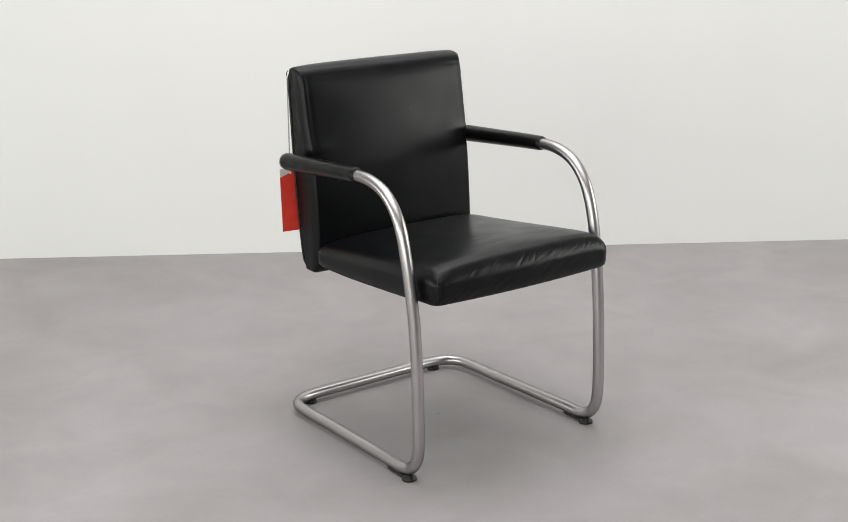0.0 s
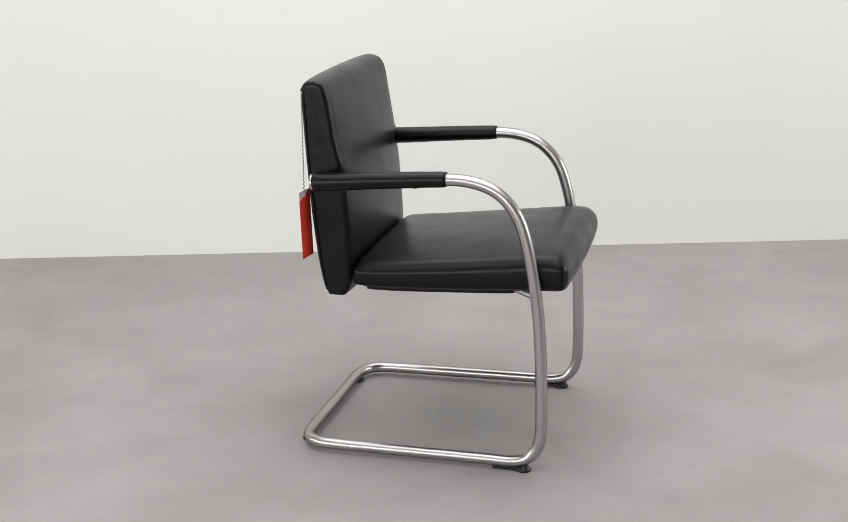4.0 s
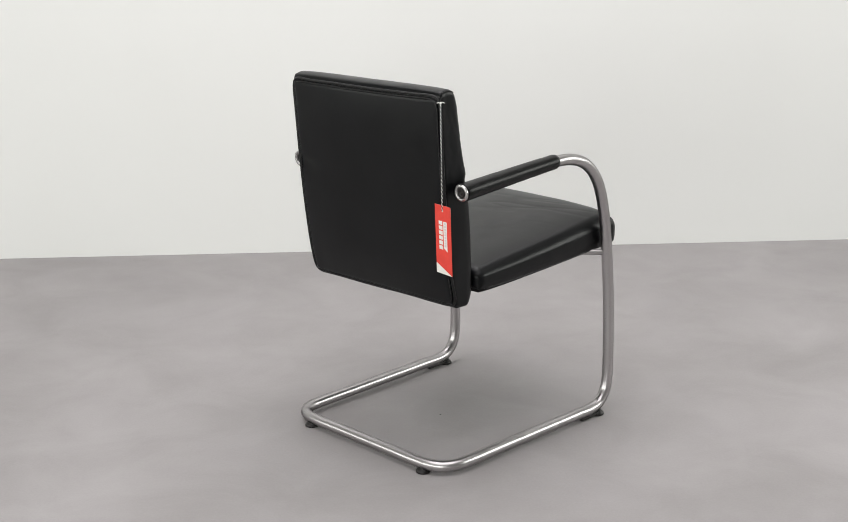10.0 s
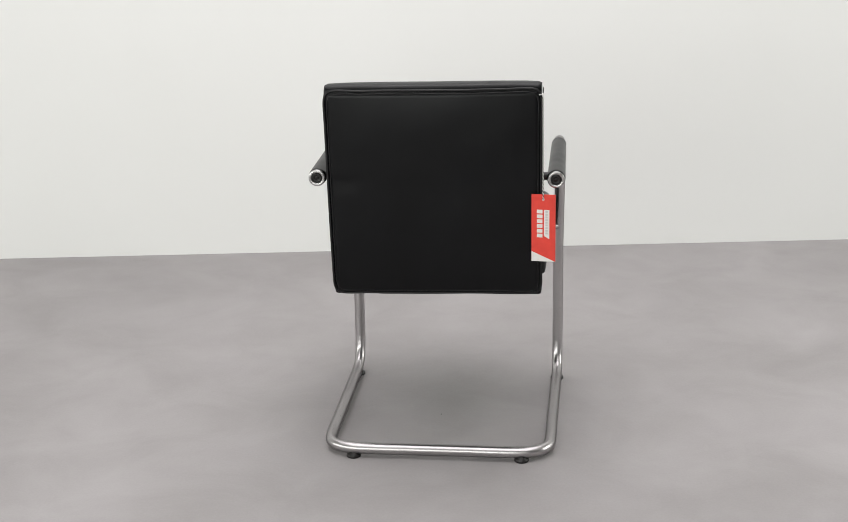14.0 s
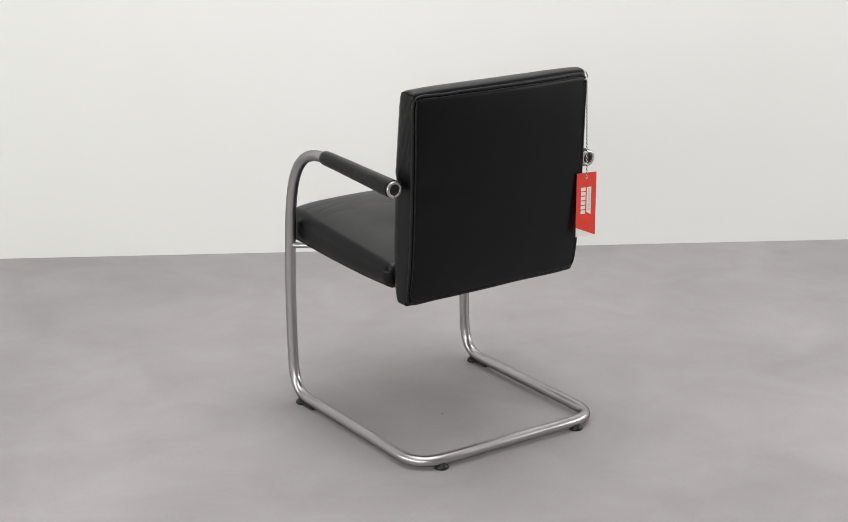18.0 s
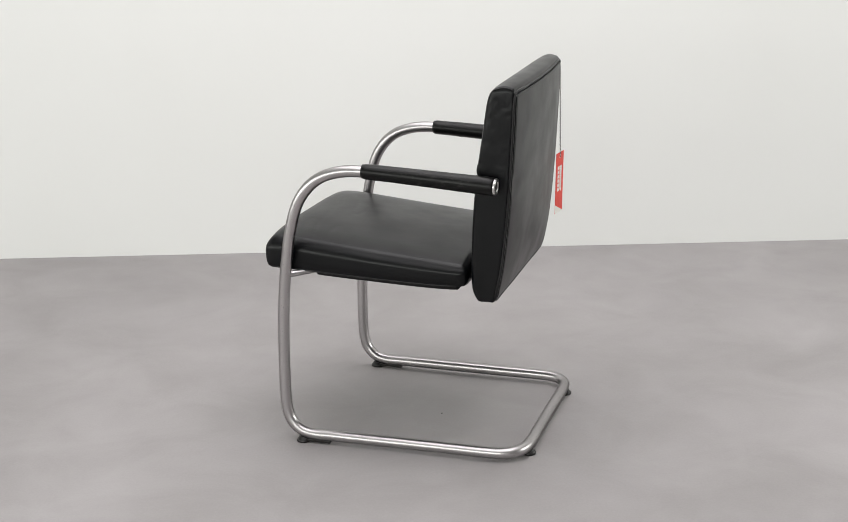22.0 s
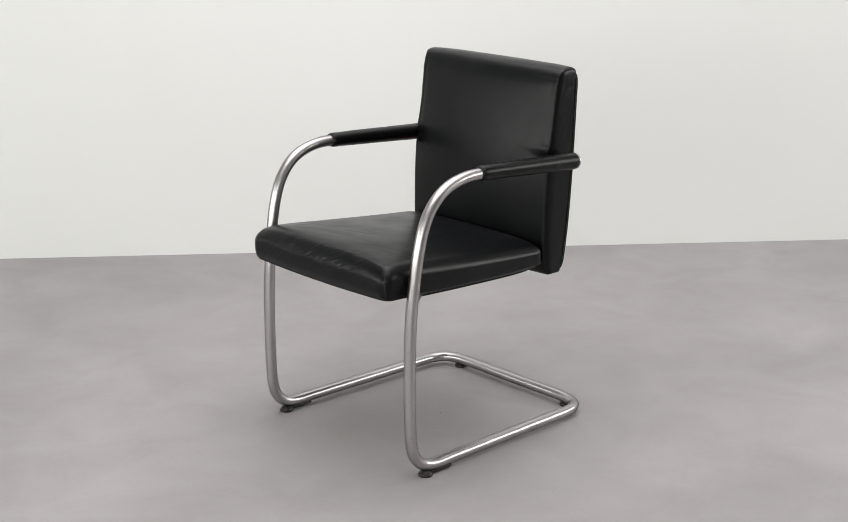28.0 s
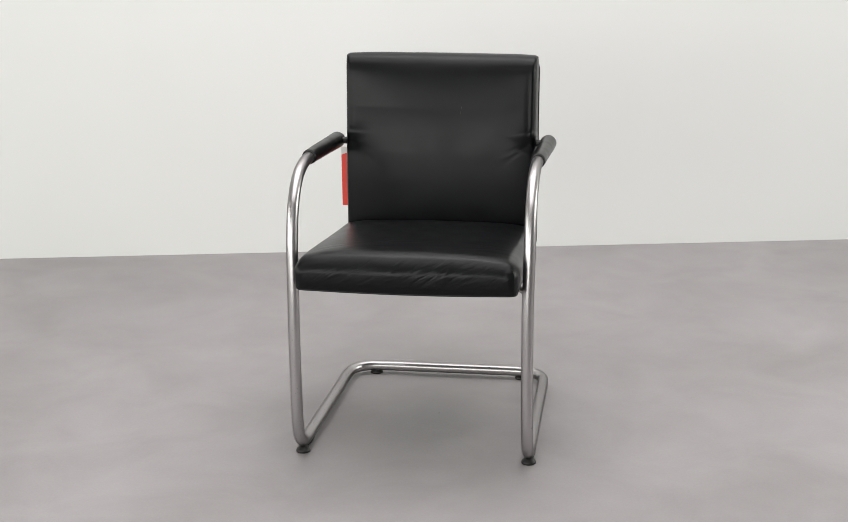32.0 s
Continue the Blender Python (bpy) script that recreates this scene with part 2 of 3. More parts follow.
TURN = pose(0, 1.3905, 0, 0, 0, 1.65)
setting("floor", box(-4.6, 4.6, -6.4, 0.16, -0.12, 0.0), M_FLOOR, TURN, "pale warm grey seamless screed floor with faint clouding")
setting("wall_north", box(-4.6, 4.6, 0.0, 0.16, 0.0, 2.9), M_WALL, TURN, "plain matt white studio wall behind the chair")
# unseen walls added to close the room; their grey governs the bounce
setting("wall_west", box(-4.76, -4.6, -6.4, 0.16, -0.12, 2.9), M_BOUNCE_GREY, TURN, "unseen studio side wall, added, its grey set for bounced light")
setting("wall_east", box(4.6, 4.76, -6.4, 0.16, -0.12, 2.9), M_BOUNCE_GREY, TURN, "unseen studio side wall, added, its grey set for bounced light")
setting("wall_south", box(-4.6, 4.6, -6.56, -6.4, -0.12, 2.9), M_BOUNCE_GREY, TURN, "unseen studio wall behind the camera, added, its grey set for bounced light")
setting("ceiling", box(-4.76, 4.76, -6.56, 0.16, 2.9, 3.0), M_GREYWALL, TURN, "plain matt pale grey studio ceiling")

# ---------- the chair; x points to its front, z up, metres ----------
chair = new("armchair")
chair.empty_display_size = 0.2
tagged(chair, "black leather cantilever armchair on a satin steel tube frame", "chair")

TUBE = 0.0122
SIDE = [(-0.1915, 0.5955), (-0.09, 0.602), (0.02, 0.609), (0.0865, 0.6125), (0.12, 0.6117), (0.15, 0.6065), (0.180, 0.5953), (0.2038, 0.578), (0.2248, 0.552), (0.2386, 0.523),
        (0.2527, 0.471), (0.2632, 0.41), (0.2710, 0.35), (0.2757, 0.29), (0.2784, 0.23), (0.2795, 0.17), (0.2795, 0.115), (0.2775, 0.077), (0.2692, 0.0485),
        (0.2492, 0.0270), (0.22, 0.0190), (0.17, 0.0188), (0.05, 0.0188), (-0.08, 0.0188), (-0.175, 0.0188)]


def side_y(x, z):
    """How far the tube stands from the chair's middle: the floor rails run in a little to the rear."""
    return 0.2432 + 0.0023 * max(0.0, min(1.0, (z - 0.36) / 0.1)) if z > 0.05 else 0.2372 + 0.0060 * max(0.0, min(1.0, (x + 0.2) / 0.42))


def frame_line():
    half = [(x, -side_y(x, z), z) for x, z in SIDE]
    other = [(x + 0.002 * max(0.0, min(1.0, (x - 0.2) / 0.06)), side_y(x, z), z) for x, z in SIDE]
    bend = [(-0.2055, -0.2335, 0.0188), (-0.2295, -0.2185, 0.0188), (-0.2425, -0.193, 0.0188), (-0.2465, -0.158, 0.0188), (-0.2465, -0.07, 0.0188)]
    return half + bend + [(x, -y, z) for x, y, z in reversed(bend)] + other[::-1]


tube_frame = part("tube_frame", sweep(spline(frame_line(), 0.007), TUBE, 20), M_STEEL, chair, "satin brushed steel tube bent in one continuous line")


def scuff(p, q, wide):
    """A short dark scratch in the steel's finish."""
    part("scuff_mark", sweep(spline([p, (Vector(p) + Vector(q)) / 2, q], 0.001), lambda f: wide * math.sin(math.pi * min(0.97, max(0.03, f))), 6), M_SEAM, tube_frame)


scuff((-0.2385, 0.098, 0.0270), (-0.2385, 0.105, 0.0270), 0.0009)
scuff((-0.088, 0.2325, 0.0286), (-0.098, 0.2325, 0.0286), 0.0007)
scuff((-0.104, 0.2330, 0.0287), (-0.107, 0.2330, 0.0287), 0.0006)


def armrest(sgn):
    line = spline([(x, sgn * 0.2455, z) for x, z in SIDE[:4]], 0.005)
    line = [p + Vector((0, 0, 0.0006)) for p in line]

    def radius(s):
        edge = 0.0012 * (gauss(s, 0.012) + gauss(1 - s, 0.010))
        return 0.0187 - 0.0029 * s - edge + 0.00035 * noise.noise(Vector((s * 9, sgn * 3.1, 0.4)))

    sleeve = part("armrest_sleeve", sweep(line, radius, 24), M_SLEEVE, chair, "black leather sleeve wrapped round the arm tube")
    seam = [p + Vector((0, -sgn * 0.004, -radius(i / (len(line) - 1)) + 0.0007)) for i, p in enumerate(line)]
    part("seam", sweep(seam, 0.0007, 6), M_SEAM, sleeve)
    if sgn < 0:
        part("stitched_end", sweep(spline([(0.014, -0.2455, 0.5948), (0.0215, -0.2455, 0.5928), (0.029, -0.2455, 0.5955)], 0.002), 0.0016, 8), M_SEAM, sleeve)
    at, axis = line[0], (line[0] - line[3]).normalized()
    part("end_ring", lathe([(0.0168, -0.001), (0.0175, 0.0), (0.0175, 0.0032), (0.0167, 0.0044), (0.0122, 0.0044), (0.0115, 0.0036), (0.0115, 0.0005)], at, axis, 32), M_RING, sleeve, "polished steel ring on the arm's rear end")
    part("end_plug", lathe([(0.0104, 0.0), (0.0104, 0.0026), (0.0092, 0.0034), (0.006, 0.0034), (0.0052, 0.0022), (0.0034, 0.0022), (0.003, 0.003), (0.0008, 0.003)], at, axis, 24), M_PLASTIC, sleeve, "black plastic plug in the arm's end")
    part("front_collar", lathe([(0.0130, 0.0), (0.0144, 0.0005), (0.0144, 0.0016), (0.0130, 0.002)], line[-1] - Vector((0.0008, 0, 0)), (0.99, 0, 0.03), 24), M_SEAM, sleeve)
    stud = [Vector((-0.172, sgn * y, 0.5985)) for y in (0.205, 0.216, 0.226, 0.236)]
    part("arm_stud", sweep(stud, 0.008, 16), M_PLASTIC, chair, "short black bolt joining arm and backrest")


armrest(-1)
armrest(1)


def glide(x, y, plate):
    foot = part("foot_glide", lathe([(0.0145, 0.0), (0.0155, 0.0012), (0.0155, 0.004), (0.0135, 0.0075), (0.0105, 0.0095), (0.0095, 0.0125)], (x, y, 0.0), (0, 0, 1), 24), M_PLASTIC, chair, "black plastic foot glide")
    if plate:
        bm = box(0.1785, x - 0.008, y - 0.0095, y + 0.0095, 0.0035, 0.0095, 0.001)
        part("glide_plate", bm, M_PLASTIC, foot, "flat black plastic strip under the rail", smooth=False)


for s in (-1, 1):
    glide(0.2436, s * 0.2435, True)
    glide(-0.2470, s * 0.179, False)


# seat cushion: slopes down to the rear, crowned, creased along its front roll
def seat_bottom(x):
    return lerp_table(x, [-0.125, -0.05, 0.077, 0.19, 0.25, 0.32], [0.3735, 0.3725, 0.3765, 0.3815, 0.385, 0.388])


def seat_top(x):
    return lerp_table(x, [-0.125, -0.03, 0.08, 0.19, 0.25, 0.29, 0.32], [0.4205, 0.4272, 0.4375, 0.4490, 0.4555, 0.4580, 0.4570])


SEAT_EXT, SEAT_R = (0.226, 0.2265, 0.03), 0.0215


def square_low(p):
    """Draws the round upright and lower edges out to tighter corners; the upper edges stay soft."""
    out = [abs(p[0]) - (SEAT_EXT[0] - SEAT_R), abs(p[1]) - (SEAT_EXT[1] - SEAT_R), -p[2] - (SEAT_EXT[2] - SEAT_R)]
    for i, j in ((0, 1), (0, 2), (1, 2)):
        if out[i] > 1e-6 and out[j] > 1e-6:
            g = (max(out[i], out[j]) / math.hypot(out[i], out[j])) ** (-0.15 if j == 1 else -0.5 if i == 0 else -0.7)
            out[i], out[j] = min(SEAT_R, out[i] * g), min(SEAT_R, out[j] * g)
    q = [math.copysign(SEAT_EXT[i] - SEAT_R + out[i], p[i]) if out[i] > 1e-6 else p[i] for i in (0, 1)]
    return Vector((q[0], q[1], -(SEAT_EXT[2] - SEAT_R + out[2]) if out[2] > 1e-6 else p[2]))


def seat_shape(p):
    p = square_low(p)
    u, v, w = p.x / 0.226, p.y / 0.2265, p.z / 0.03
    x = 0.1010 + p.x
    zb, zt = seat_bottom(x), seat_top(x)
    f = (w + 1) / 2
    z = zb + (zt - zb) * f
    crown = (1 - abs(v) ** 2.4) * max(0.0, 1 - abs(u) ** 4) ** 0.5
    z += 0.0145 * crown * max(0.0, f) ** 2
    # broad front roll and softer side rolls
    roll = max(0.0, (x - 0.285) / 0.042)
    z -= 0.007 * roll ** 2.2 * f
    x -= 0.004 * (2 * f - 1) ** 2 * roll ** 2
    z -= 0.0075 * max(0.0, (abs(v) - 0.68) / 0.32) ** 2.3 * f
    z -= 0.004 * (1 - v * v) * (1 - f) * max(0.0, u) ** 6
    x += 0.004 * (1 - v * v) * max(0.0, u) ** 4
    y = p.y * (1 + 0.006 * math.sin(math.pi * f)) * (1 - 0.018 * max(0.0, -u))
    # corner tucks and the creases of use along the front
    fr = gauss(x - 0.330, 0.020) * max(0.0, min(1.0, (0.466 - z) / 0.04)) ** 1.5 * min(1.0, max(0.0, f - 0.2) * 2.2) * max(0.0, 1 - abs(v) ** 8)
    a, b = z * 0.82 - p.y * 0.57, p.y * 0.82 + z * 0.57
    k = 0.0
    for scale, deep, seed in ((62, 0.0005, 1.3), (118, 0.0003, 6.1), (34, 0.0005, 9.7)):
        k += deep * max(0.0, 1 - abs(noise.noise(Vector((a * scale, b * scale * 0.2, seed)))) * 3.2) ** 2
    k *= fr * (0.75 + 0.5 * noise.noise(Vector((p.y * 9, z * 12, 4.2))))
    x -= k
    z -= 0.3 * k
    drag = max(0.0, 1 - abs(noise.noise(Vector((x * 34 + p.y * 9, p.y * 7 - x * 5, 7.7)))) * 3.0) ** 2
    z -= 0.0006 * drag * f * f * gauss(x - 0.23, 0.08) * max(0.0, 1 - abs(v) ** 6)
    tuck = gauss(abs(v) - 1.0, 0.03) * gauss(u - 1.0, 0.025)
    x -= 0.0026 * tuck
    y -= math.copysign(0.002, p.y) * tuck
    z += 0.0016 * noise.noise(Vector((x * 8, p.y * 8, 1.5))) * f * crown
    return x, y, z


seat = part("seat", soft_box(SEAT_EXT, SEAT_R, (110, 200, 36), seat_shape), M_SEAT, chair, "black leather seat cushion, creased along its front edge")


def seat_edge(x, y, turn, rise):
    """A point on the seat's rounded rim: from the core's edge at x, y, outwards at turn degrees in plan and rise degrees up."""
    out, up = SEAT_R * math.cos(radians(rise)), SEAT_R * math.sin(radians(rise))
    core = math.copysign(SEAT_EXT[2] - SEAT_R, rise)
    return Vector(seat_shape(Vector((x + out * math.cos(radians(turn)), y + out * math.sin(radians(turn)), core + up))))


def seat_welt():
    ex, ey, pts = SEAT_EXT[0] - SEAT_R, SEAT_EXT[1] - SEAT_R, []
    for i in range(13):
        pts.append((-ex + 0.004 + (2 * ex - 0.004) * i / 12, -ey, -90))
    pts += [(ex, -ey, a) for a in (-70, -45, -20)]
    pts += [(ex, -ey + 2 * ey * i / 12, 0) for i in range(13)]
    pts += [(ex, ey, a) for a in (20, 45, 70)]
    for i in range(13):
        pts.append((ex - (2 * ex - 0.004) * i / 12, ey, 90))
    return [seat_edge(x, y, a, -47) for x, y, a in pts]


part("piping", sweep(spline(seat_welt(), 0.008), 0.0022, 8), M_PIPING, seat, "thin black leather piping along the lower edge")
for s in (-1, 1):
    edge = [seat_edge(SEAT_EXT[0] - SEAT_R, s * (SEAT_EXT[1] - SEAT_R), s * 45, a) for a in (-38, -20, -4, 4, 20, 38, 52)]
    part("corner_seam", sweep(spline(edge, 0.003), 0.0009, 6), M_SEAM, seat)


def under_shape(p):
    x = 0.058 + p.x
    return x, p.y, seat_bottom(x) - 0.0065 + p.z


part("seat_board", soft_box((0.158, 0.2, 0.0075), 0.003, (14, 8, 3), under_shape), M_UNDER, chair, "black cloth-covered board under the seat")


def bracket(s):
    line = spline([(0.266, s * 0.2425, 0.3795), (0.252, s * 0.234, 0.3800), (0.232, s * 0.219, 0.3815), (0.205, s * 0.2, 0.3835)], 0.005)
    part("seat_bracket", sweep(line, lambda f: 0.0072 - 0.002 * f, 14), M_STEEL, chair, "welded steel bracket carrying the seat")


bracket(-1)
bracket(1)


# backrest: leans back, thin at the top, front cushion pulled in at the arm bolts
BZ = [0.342, 0.40, 0.444, 0.535, 0.62, 0.70, 0.76, 0.785, 0.80]
REAR = [-0.1800, -0.1925, -0.1990, -0.2085, -0.2145, -0.2190, -0.2218, -0.2228, -0.2235]
FRONT = [-0.1345, -0.1305, -0.1310, -0.1352, -0.1435, -0.1547, -0.1635, -0.1685, -0.1755]


def lean(x, y, z):
    """The whole backrest sits a little askew on its arms."""
    v, w = y / 0.2165, (z - 0.35) / 0.43
    return x - 0.0033 * v * (0.4 + 0.6 * w), y + (0.0014 + 0.0024 * w) * max(0.0, v), z - 0.0024 * v


def rear_bow(y, z):
    """The rear bows out towards the top, most in the middle."""
    s = max(0.0, min(1.0, (z - 0.56) / 0.2))
    return 0.0085 * s * s * (3 - 2 * s) * max(0.0, 1 - (y / 0.2165) ** 2)


def back_shape(p):
    u, v, w = p.x / 0.033, p.y / 0.2165, p.z / 0.2200
    z = 0.5645 + p.z
    xr, xf = lerp_table(z, BZ, REAR), lerp_table(z, BZ, FRONT)
    f = (u + 1) / 2
    x = xr + (xf - xr) * f
    crown = (1 - abs(v) ** 2.2) * max(0.0, 1 - 0.45 * abs(w) ** 4 if w < 0 else 1 - w ** 2.8)
    ff = max(0.0, f) ** 2
    x += 0.012 * crown * ff
    x -= rear_bow(y=p.y, z=z) * (1 - f)
    x -= 0.0034 * ff * (1 - v) * max(0.0, min(1.0, (z - 0.58) / 0.1))
    # top: highest at the rear, falling and rounded over to the front
    top = max(0.0, (w - 0.86) / 0.14)
    z += (0.0085 * (1 - u * u) + 0.003 * (1 - abs(v) ** 6) + 0.0035 - 0.0045 * f) * top ** 2
    x -= 0.004 * top ** 2 * ff
    # a shallow crease where the face turns over to the top
    x -= 0.0005 * ff * gauss(z - 0.772 - 0.003 * math.sin(p.y * 14 + 1), 0.0022) * max(0.0, min(1.0, 0.5 + 2.2 * noise.noise(Vector((p.y * 11, 0.3, 6.6)))))
    # rounded lower front edge
    low = max(0.0, (-w - 0.86) / 0.14)
    x -= 0.011 * ff * low ** 2
    z += 0.0015 * noise.noise(Vector((p.y * 22, x * 30, 5.5))) * low
    # bolt dents with folds that fan out of them, and the side fold lines
    d = abs(p.y) - 0.2165
    x -= 0.0042 * ff * gauss(d, 0.026) * gauss(z - 0.601 + 0.12 * (d + 0.02), 0.011)
    x += 0.0022 * ff * gauss(d + 0.015, 0.035) * gauss(z - 0.626, 0.012)
    for slope, base, deep in ((-0.35, 0.607, 0.0013), (-0.8, 0.613, 0.0012), (0.25, 0.598, 0.0007), (-0.1, 0.636, 0.0007)):
        x -= deep * ff * gauss(d, 0.055) * gauss(z - base - slope * -d, 0.0032)
    x -= 0.0009 * ff * gauss(d + 0.013, 0.007) * max(0.0, min(1.0, (z - 0.6) / 0.03)) * max(0.0, 1 - abs(w) ** 10)
    x += 0.0009 * ff * noise.noise(Vector((p.y * 7, z * 6, 3.0))) * crown
    side = abs(v) ** 8
    tuck = 0.006 * max(0.0, (f - 0.66) / 0.34) ** 2 * abs(v) ** 10
    rumple = 0.0007 * noise.noise(Vector((x * 30, z * 11, p.y * 3))) - 0.0007 * max(0.0, min(1.0, (z - 0.58) / 0.05)) * max(0.0, 1 - abs(noise.noise(Vector((x * 60 + z * 25, z * 22, 2.7 + p.y)))) * 3.5) ** 2
    y = p.y + math.copysign(1.0, p.y) * (rumple * side - tuck)
    z += 0.0006 * noise.noise(Vector((p.y * 16, x * 40, 8.0))) * top
    return lean(x, y, z)


back = part("backrest", soft_box((0.033, 0.2165, 0.2200), 0.0066, (18, 96, 110), back_shape), M_LEATHER, chair, "black leather backrest cushion with soft folds at the arm bolts")


def scratch(points):
    """A pale nick in the leather, lying on the cushion's face."""
    line = [Vector(back_shape(Vector((0.033, y, z - 0.5645)))) for y, z in points]
    part("scratch", sweep(spline(line, 0.001), lambda f: 0.00035 * math.sin(math.pi * min(0.96, max(0.04, f))), 6), M_NICK, back, "small pale scratch in the leather")


scratch([(0.0535, 0.690), (0.0525, 0.684), (0.0515, 0.678)])
scratch([(0.0505, 0.675), (0.050, 0.670), (0.0495, 0.667)])


def rear_x(z, y=0.2165):
    return lerp_table(z, BZ, REAR) - rear_bow(y, z)


def rear_loop(inset):
    y, z0, z1, r = 0.2156 - inset, 0.3490 + inset, 0.7835 - inset, 0.018
    pts = []
    for cy, cz, a0 in ((y - r, z1 - r, 0), (-(y - r), z1 - r, 90), (-(y - r), z0 + r, 180), (y - r, z0 + r, 270)):
        for k in range(4):
            a = radians(a0 + 30 * k)
            pts.append((cy + r * math.cos(a), cz + r * math.sin(a)))
    out = []
    for i, (y0, za) in enumerate(pts):
        out.append((y0, za))
        y1, zb = pts[(i + 1) % len(pts)]
        far = max(abs(y1 - y0), abs(zb - za))
        n = int(far / 0.05)
        for k in range(1, n + 1):
            f = k / (n + 1)
            out.append((y0 + (y1 - y0) * f, za + (zb - za) * f))
    return out


welt = [lean(rear_x(z, y) + 0.0003, y, z + 0.0012 * noise.noise(Vector((y * 18, z * 18, 0.2)))) for y, z in rear_loop(0.0)]
part("piping", sweep(spline(welt, 0.008, True), 0.0028, 8, True), M_PIPING, back, "thin black leather piping round the rear panel")
welt2 = [lean(rear_x(z, y) - 0.0022, y, z + 0.001 * noise.noise(Vector((y * 18, z * 18, 5.2)))) for y, z in rear_loop(0.006)]
part("inner_piping", sweep(spline(welt2, 0.008, True), 0.0015, 8, True), M_PIPING, back)


def panel_shape(p):
    v, w = p.y / 0.2095, p.z / 0.2125
    z = 0.5655 + p.z
    bulge = 0.0064 * max(0.0, 1 - abs(v) ** 3) * max(0.0, 1 - abs(w) ** (1.9 if w > 0 else 4.0))
    crease = 0.0028 * gauss(z - 0.6 - 0.05 * (p.y - 0.2), 0.01) * gauss(p.y - 0.19, 0.035) + 0.0018 * gauss(z - 0.58 + 0.1 * (p.y - 0.2), 0.008) * gauss(p.y - 0.19, 0.03)
    return lean(rear_x(z, p.y) + p.x - bulge + crease - 0.0006 * noise.noise(Vector((p.y * 12, z * 12, 0.9))), p.y, z)


part("rear_panel", soft_box((0.0035, 0.2095, 0.2125), 0.0025, (4, 60, 60), panel_shape), M_LEATHER, back, "smooth black leather rear panel")
for s in (-1, 1):
    over = [back_shape(Vector((x, s * 0.2148, 0.2183))) for x in (-0.026, -0.012, 0.002, 0.014, 0.024)]
    part("corner_seam", sweep(spline(over, 0.004), 0.0012, 6), M_SEAM, back)
    fall = [back_shape(Vector((0.0312, s * 0.2147, h))) for h in (0.211, 0.202, 0.192, 0.183)]
    part("side_seam", sweep(spline(fall, 0.006), 0.0006, 6), M_SEAM, back)

# ---------- the hang tag on its twisted cord ----------
tag = new("hang_tag")
tagged(tag, "red card hang tag on a twisted cord beside the black backrest", "tag")
TAG = pose(-0.2198, -0.2213, 0.5015, 0, 0, 0) @ pose(0, 0, 0, 0, -1.3, -7)


def flat(points, x, thick, mat, name, parent, label=""):
    """A thin plate of a plane outline (y, z), in the tag's own plane."""
    n = len(points)
    verts = [TAG @ Vector((x, y, z)) for y, z in points] + [TAG @ Vector((x + thick, y, z)) for y, z in points]
    faces = [tuple(range(n)), tuple(range(n, 2 * n))] + [(i, (i + 1) % n, n + (i + 1) % n, n + i) for i in range(n)]
    return part(name, (verts, faces), mat, parent, label, smooth=False)


TW, TH = 0.0245, 0.0705
card = flat([(TW, -TH), (-TW, -TH), (-TW, TH), (TW, TH)], -0.0004, 0.0008, M_RED, "card", tag, "red printed card")
flat([(TW, -TH), (-TW, -TH), (TW, -TH + 0.021)], -0.0006, 0.0002, M_CARD, "white_corner", card, "white printed corner")
flat([(-TW, TH), (TW, TH), (-TW, TH - 0.019)], 0.0004, 0.0002, M_GREYPRINT, "grey_corner", card, "pale grey printed corner")
for i in range(6):
    z = 0.0385 - i * 0.0101
    flat([(0.0135, z), (0.002, z), (0.002, z - 0.0078), (0.0135, z - 0.0078)], -0.0006, 0.0002, M_CARD, "print_bar", card)
flat([(-0.001, 0.0385), (-0.012, 0.0385), (-0.012, -0.0225), (-0.001, -0.0165)], -0.0006, 0.0002, M_CARD, "print_block", card)
for i in range(9):
    z = 0.036 - i * 0.0056
    flat([(-0.004, z), (-0.009, z), (-0.009, z - 0.0038), (-0.004, z - 0.0038)], -0.00075, 0.00014, M_GREYPRINT, "print_bar", card)
HOLE = (0.0005, TH - 0.0105)
flat([(HOLE[0] + 0.0025 * math.cos(radians(a)), HOLE[1] + 0.0025 * math.sin(radians(a))) for a in range(0, 360, 30)], -0.0007, 0.0014, M_CARD, "eyelet", card, "punched hole rim")

CORD_TOP, CORD_END = Vector((-0.2203, -0.2186, 0.774)), TAG @ Vector((-0.001, HOLE[0], HOLE[1]))


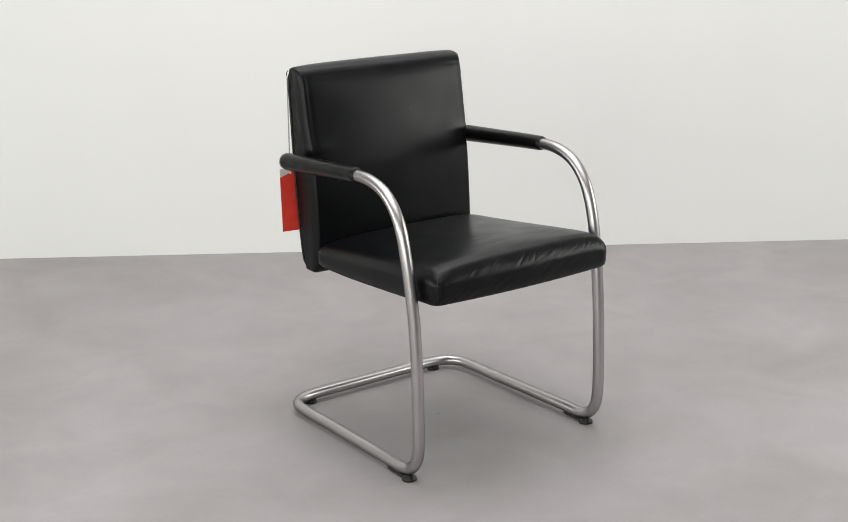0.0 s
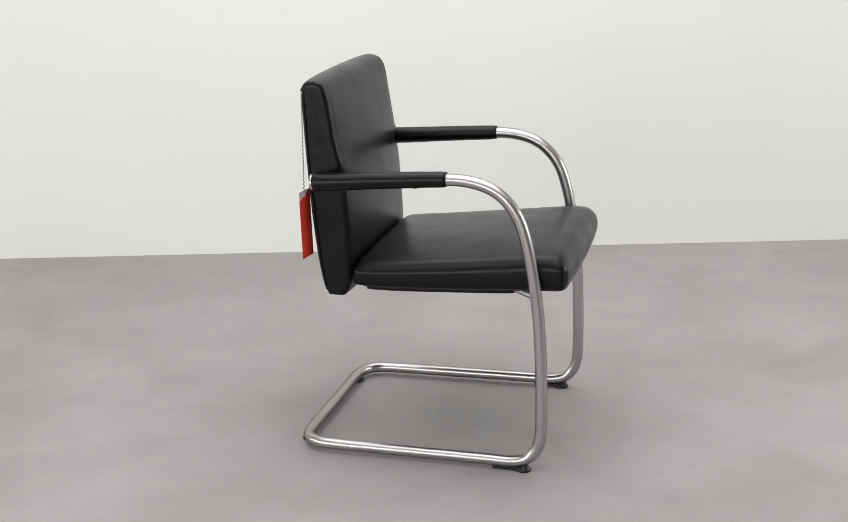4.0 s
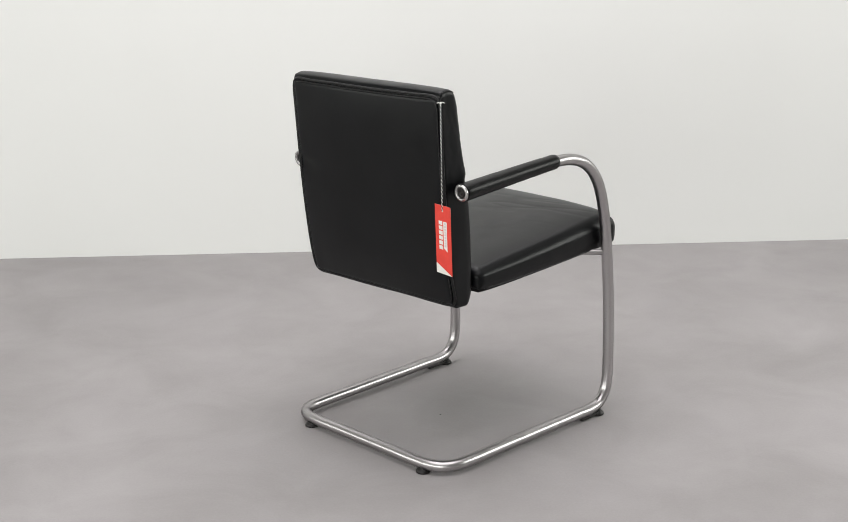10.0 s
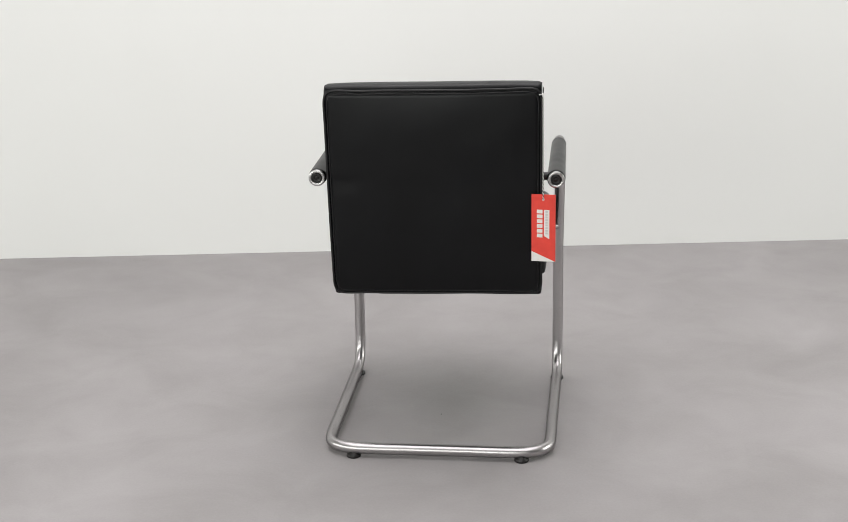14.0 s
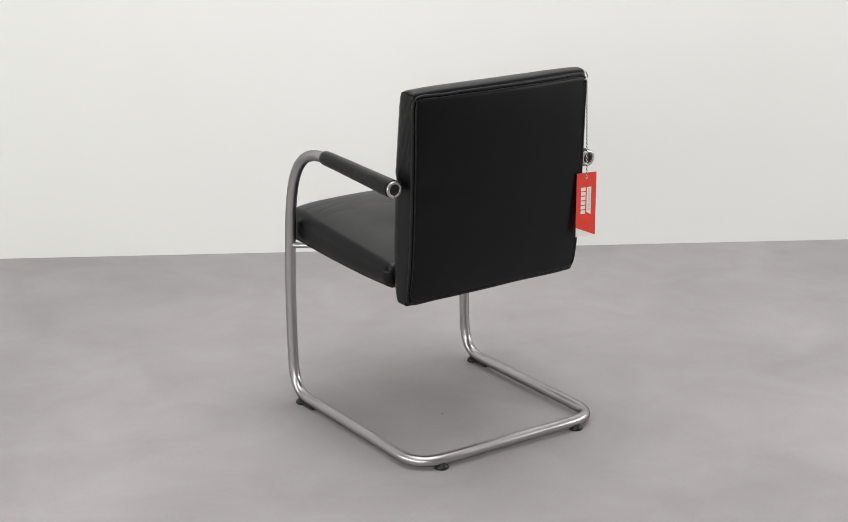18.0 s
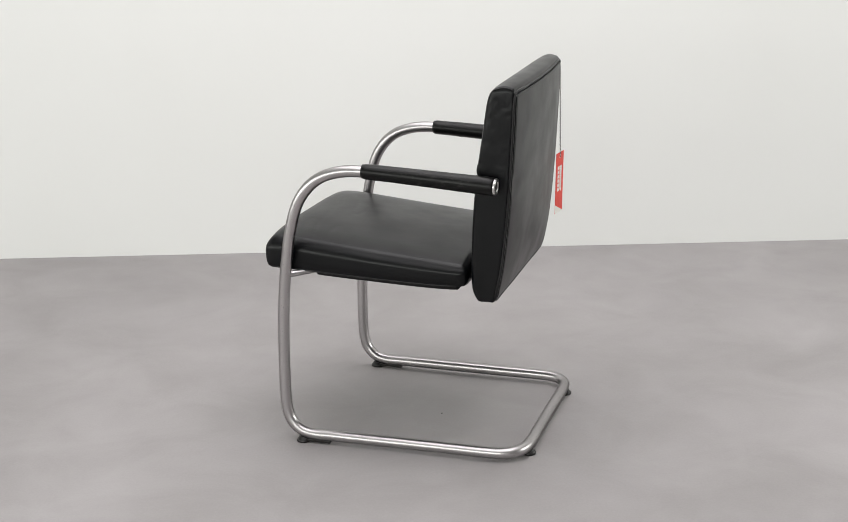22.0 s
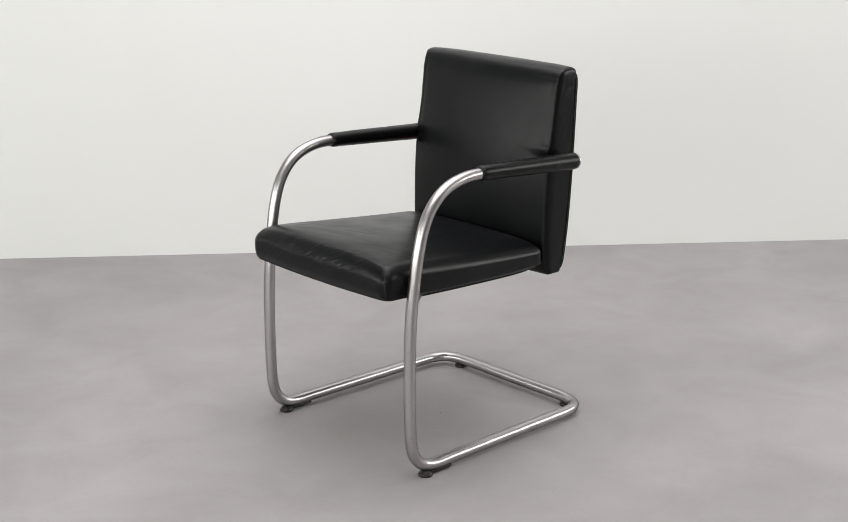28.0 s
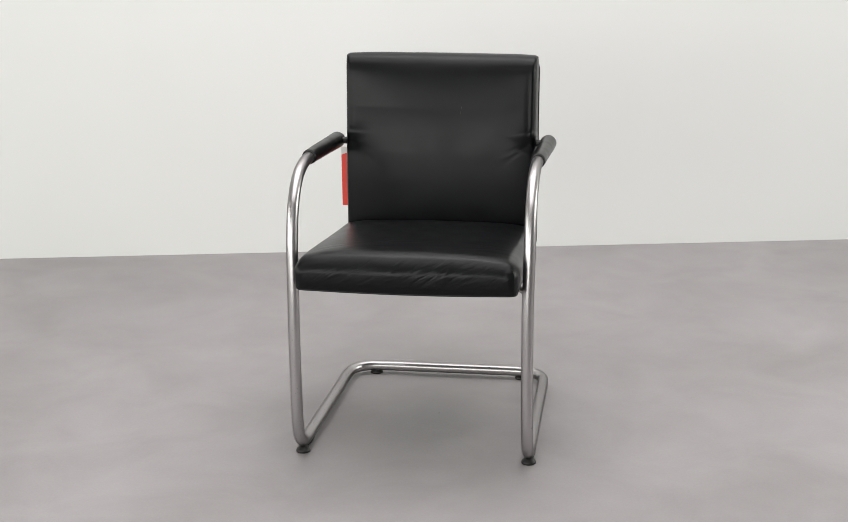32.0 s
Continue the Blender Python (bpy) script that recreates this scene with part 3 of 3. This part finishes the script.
def strand(phase):
    pts = []
    n = 26 * 8
    for i in range(n + 1):
        f = i / n
        p = CORD_TOP.lerp(CORD_END, f)
        a = 2 * math.pi * 26 * f + phase
        pts.append(p + Vector((0.0008 * math.cos(a), 0.0008 * math.sin(a), 0)))
    return pts


cord = part("cord", sweep(strand(0), 0.0008, 6), M_CORD_W, tag, "white strand of the twisted cord")
part("dark_strand", sweep(strand(math.pi), 0.0008, 6), M_CORD_B, cord, "black strand of the twisted cord")
part("knot", lathe([(0.0008, -0.003), (0.002, -0.0015), (0.0022, 0.001), (0.0008, 0.003)], CORD_TOP, (0, 0, 1), 10), M_CORD_W, cord, "white knot")
part("loose_end", sweep(spline([CORD_TOP, CORD_TOP + Vector((-0.002, -0.006, 0.003)), CORD_TOP + Vector((0.0, -0.011, 0.0015))], 0.002), 0.0008, 6), M_CORD_W, cord)
part("loose_end", sweep(spline([CORD_TOP, CORD_TOP + Vector((-0.002, 0.004, 0.001)), CORD_TOP + Vector((-0.002, 0.008, -0.001))], 0.002), 0.0008, 6), M_CORD_W, cord)
part("loop", sweep(spline([CORD_TOP, CORD_TOP + Vector((0.0005, -0.001, 0.008)), CORD_TOP + Vector((0.006, -0.001, 0.014))], 0.002), 0.001, 6), M_CORD_B, cord)

# ---------- a dark speck that turns with the chair ----------
speck_me = raw_mesh("floor_speck", *lathe([(0.0017, 0.0), (0.0014, 0.0007), (0.0006, 0.001)], (0, 0, 0), (0, 0, 1), 9), M_SPECK)
speck = tagged(new("floor_speck", speck_me), "tiny dark speck of dirt on the grey floor", "speck")


# ---------- what moves: the chair turns steadily about an upright axis ----------
def motions():
    turned, hung, dot = [], [], []
    for t in range(33):
        spin = pose(0, 0, 0, 0, 0, -53.577 + 9.8256 * t)
        turned.append((t, spin @ pose(0, -0.0177, 0)))
        hung.append((t, spin @ pose(0, -0.0177, 0)))
        dot.append((t, spin @ pose(-0.0029, -0.0033, 0)))
    walk(chair, turned)
    walk(tag, hung)
    walk(speck, dot)


motions()
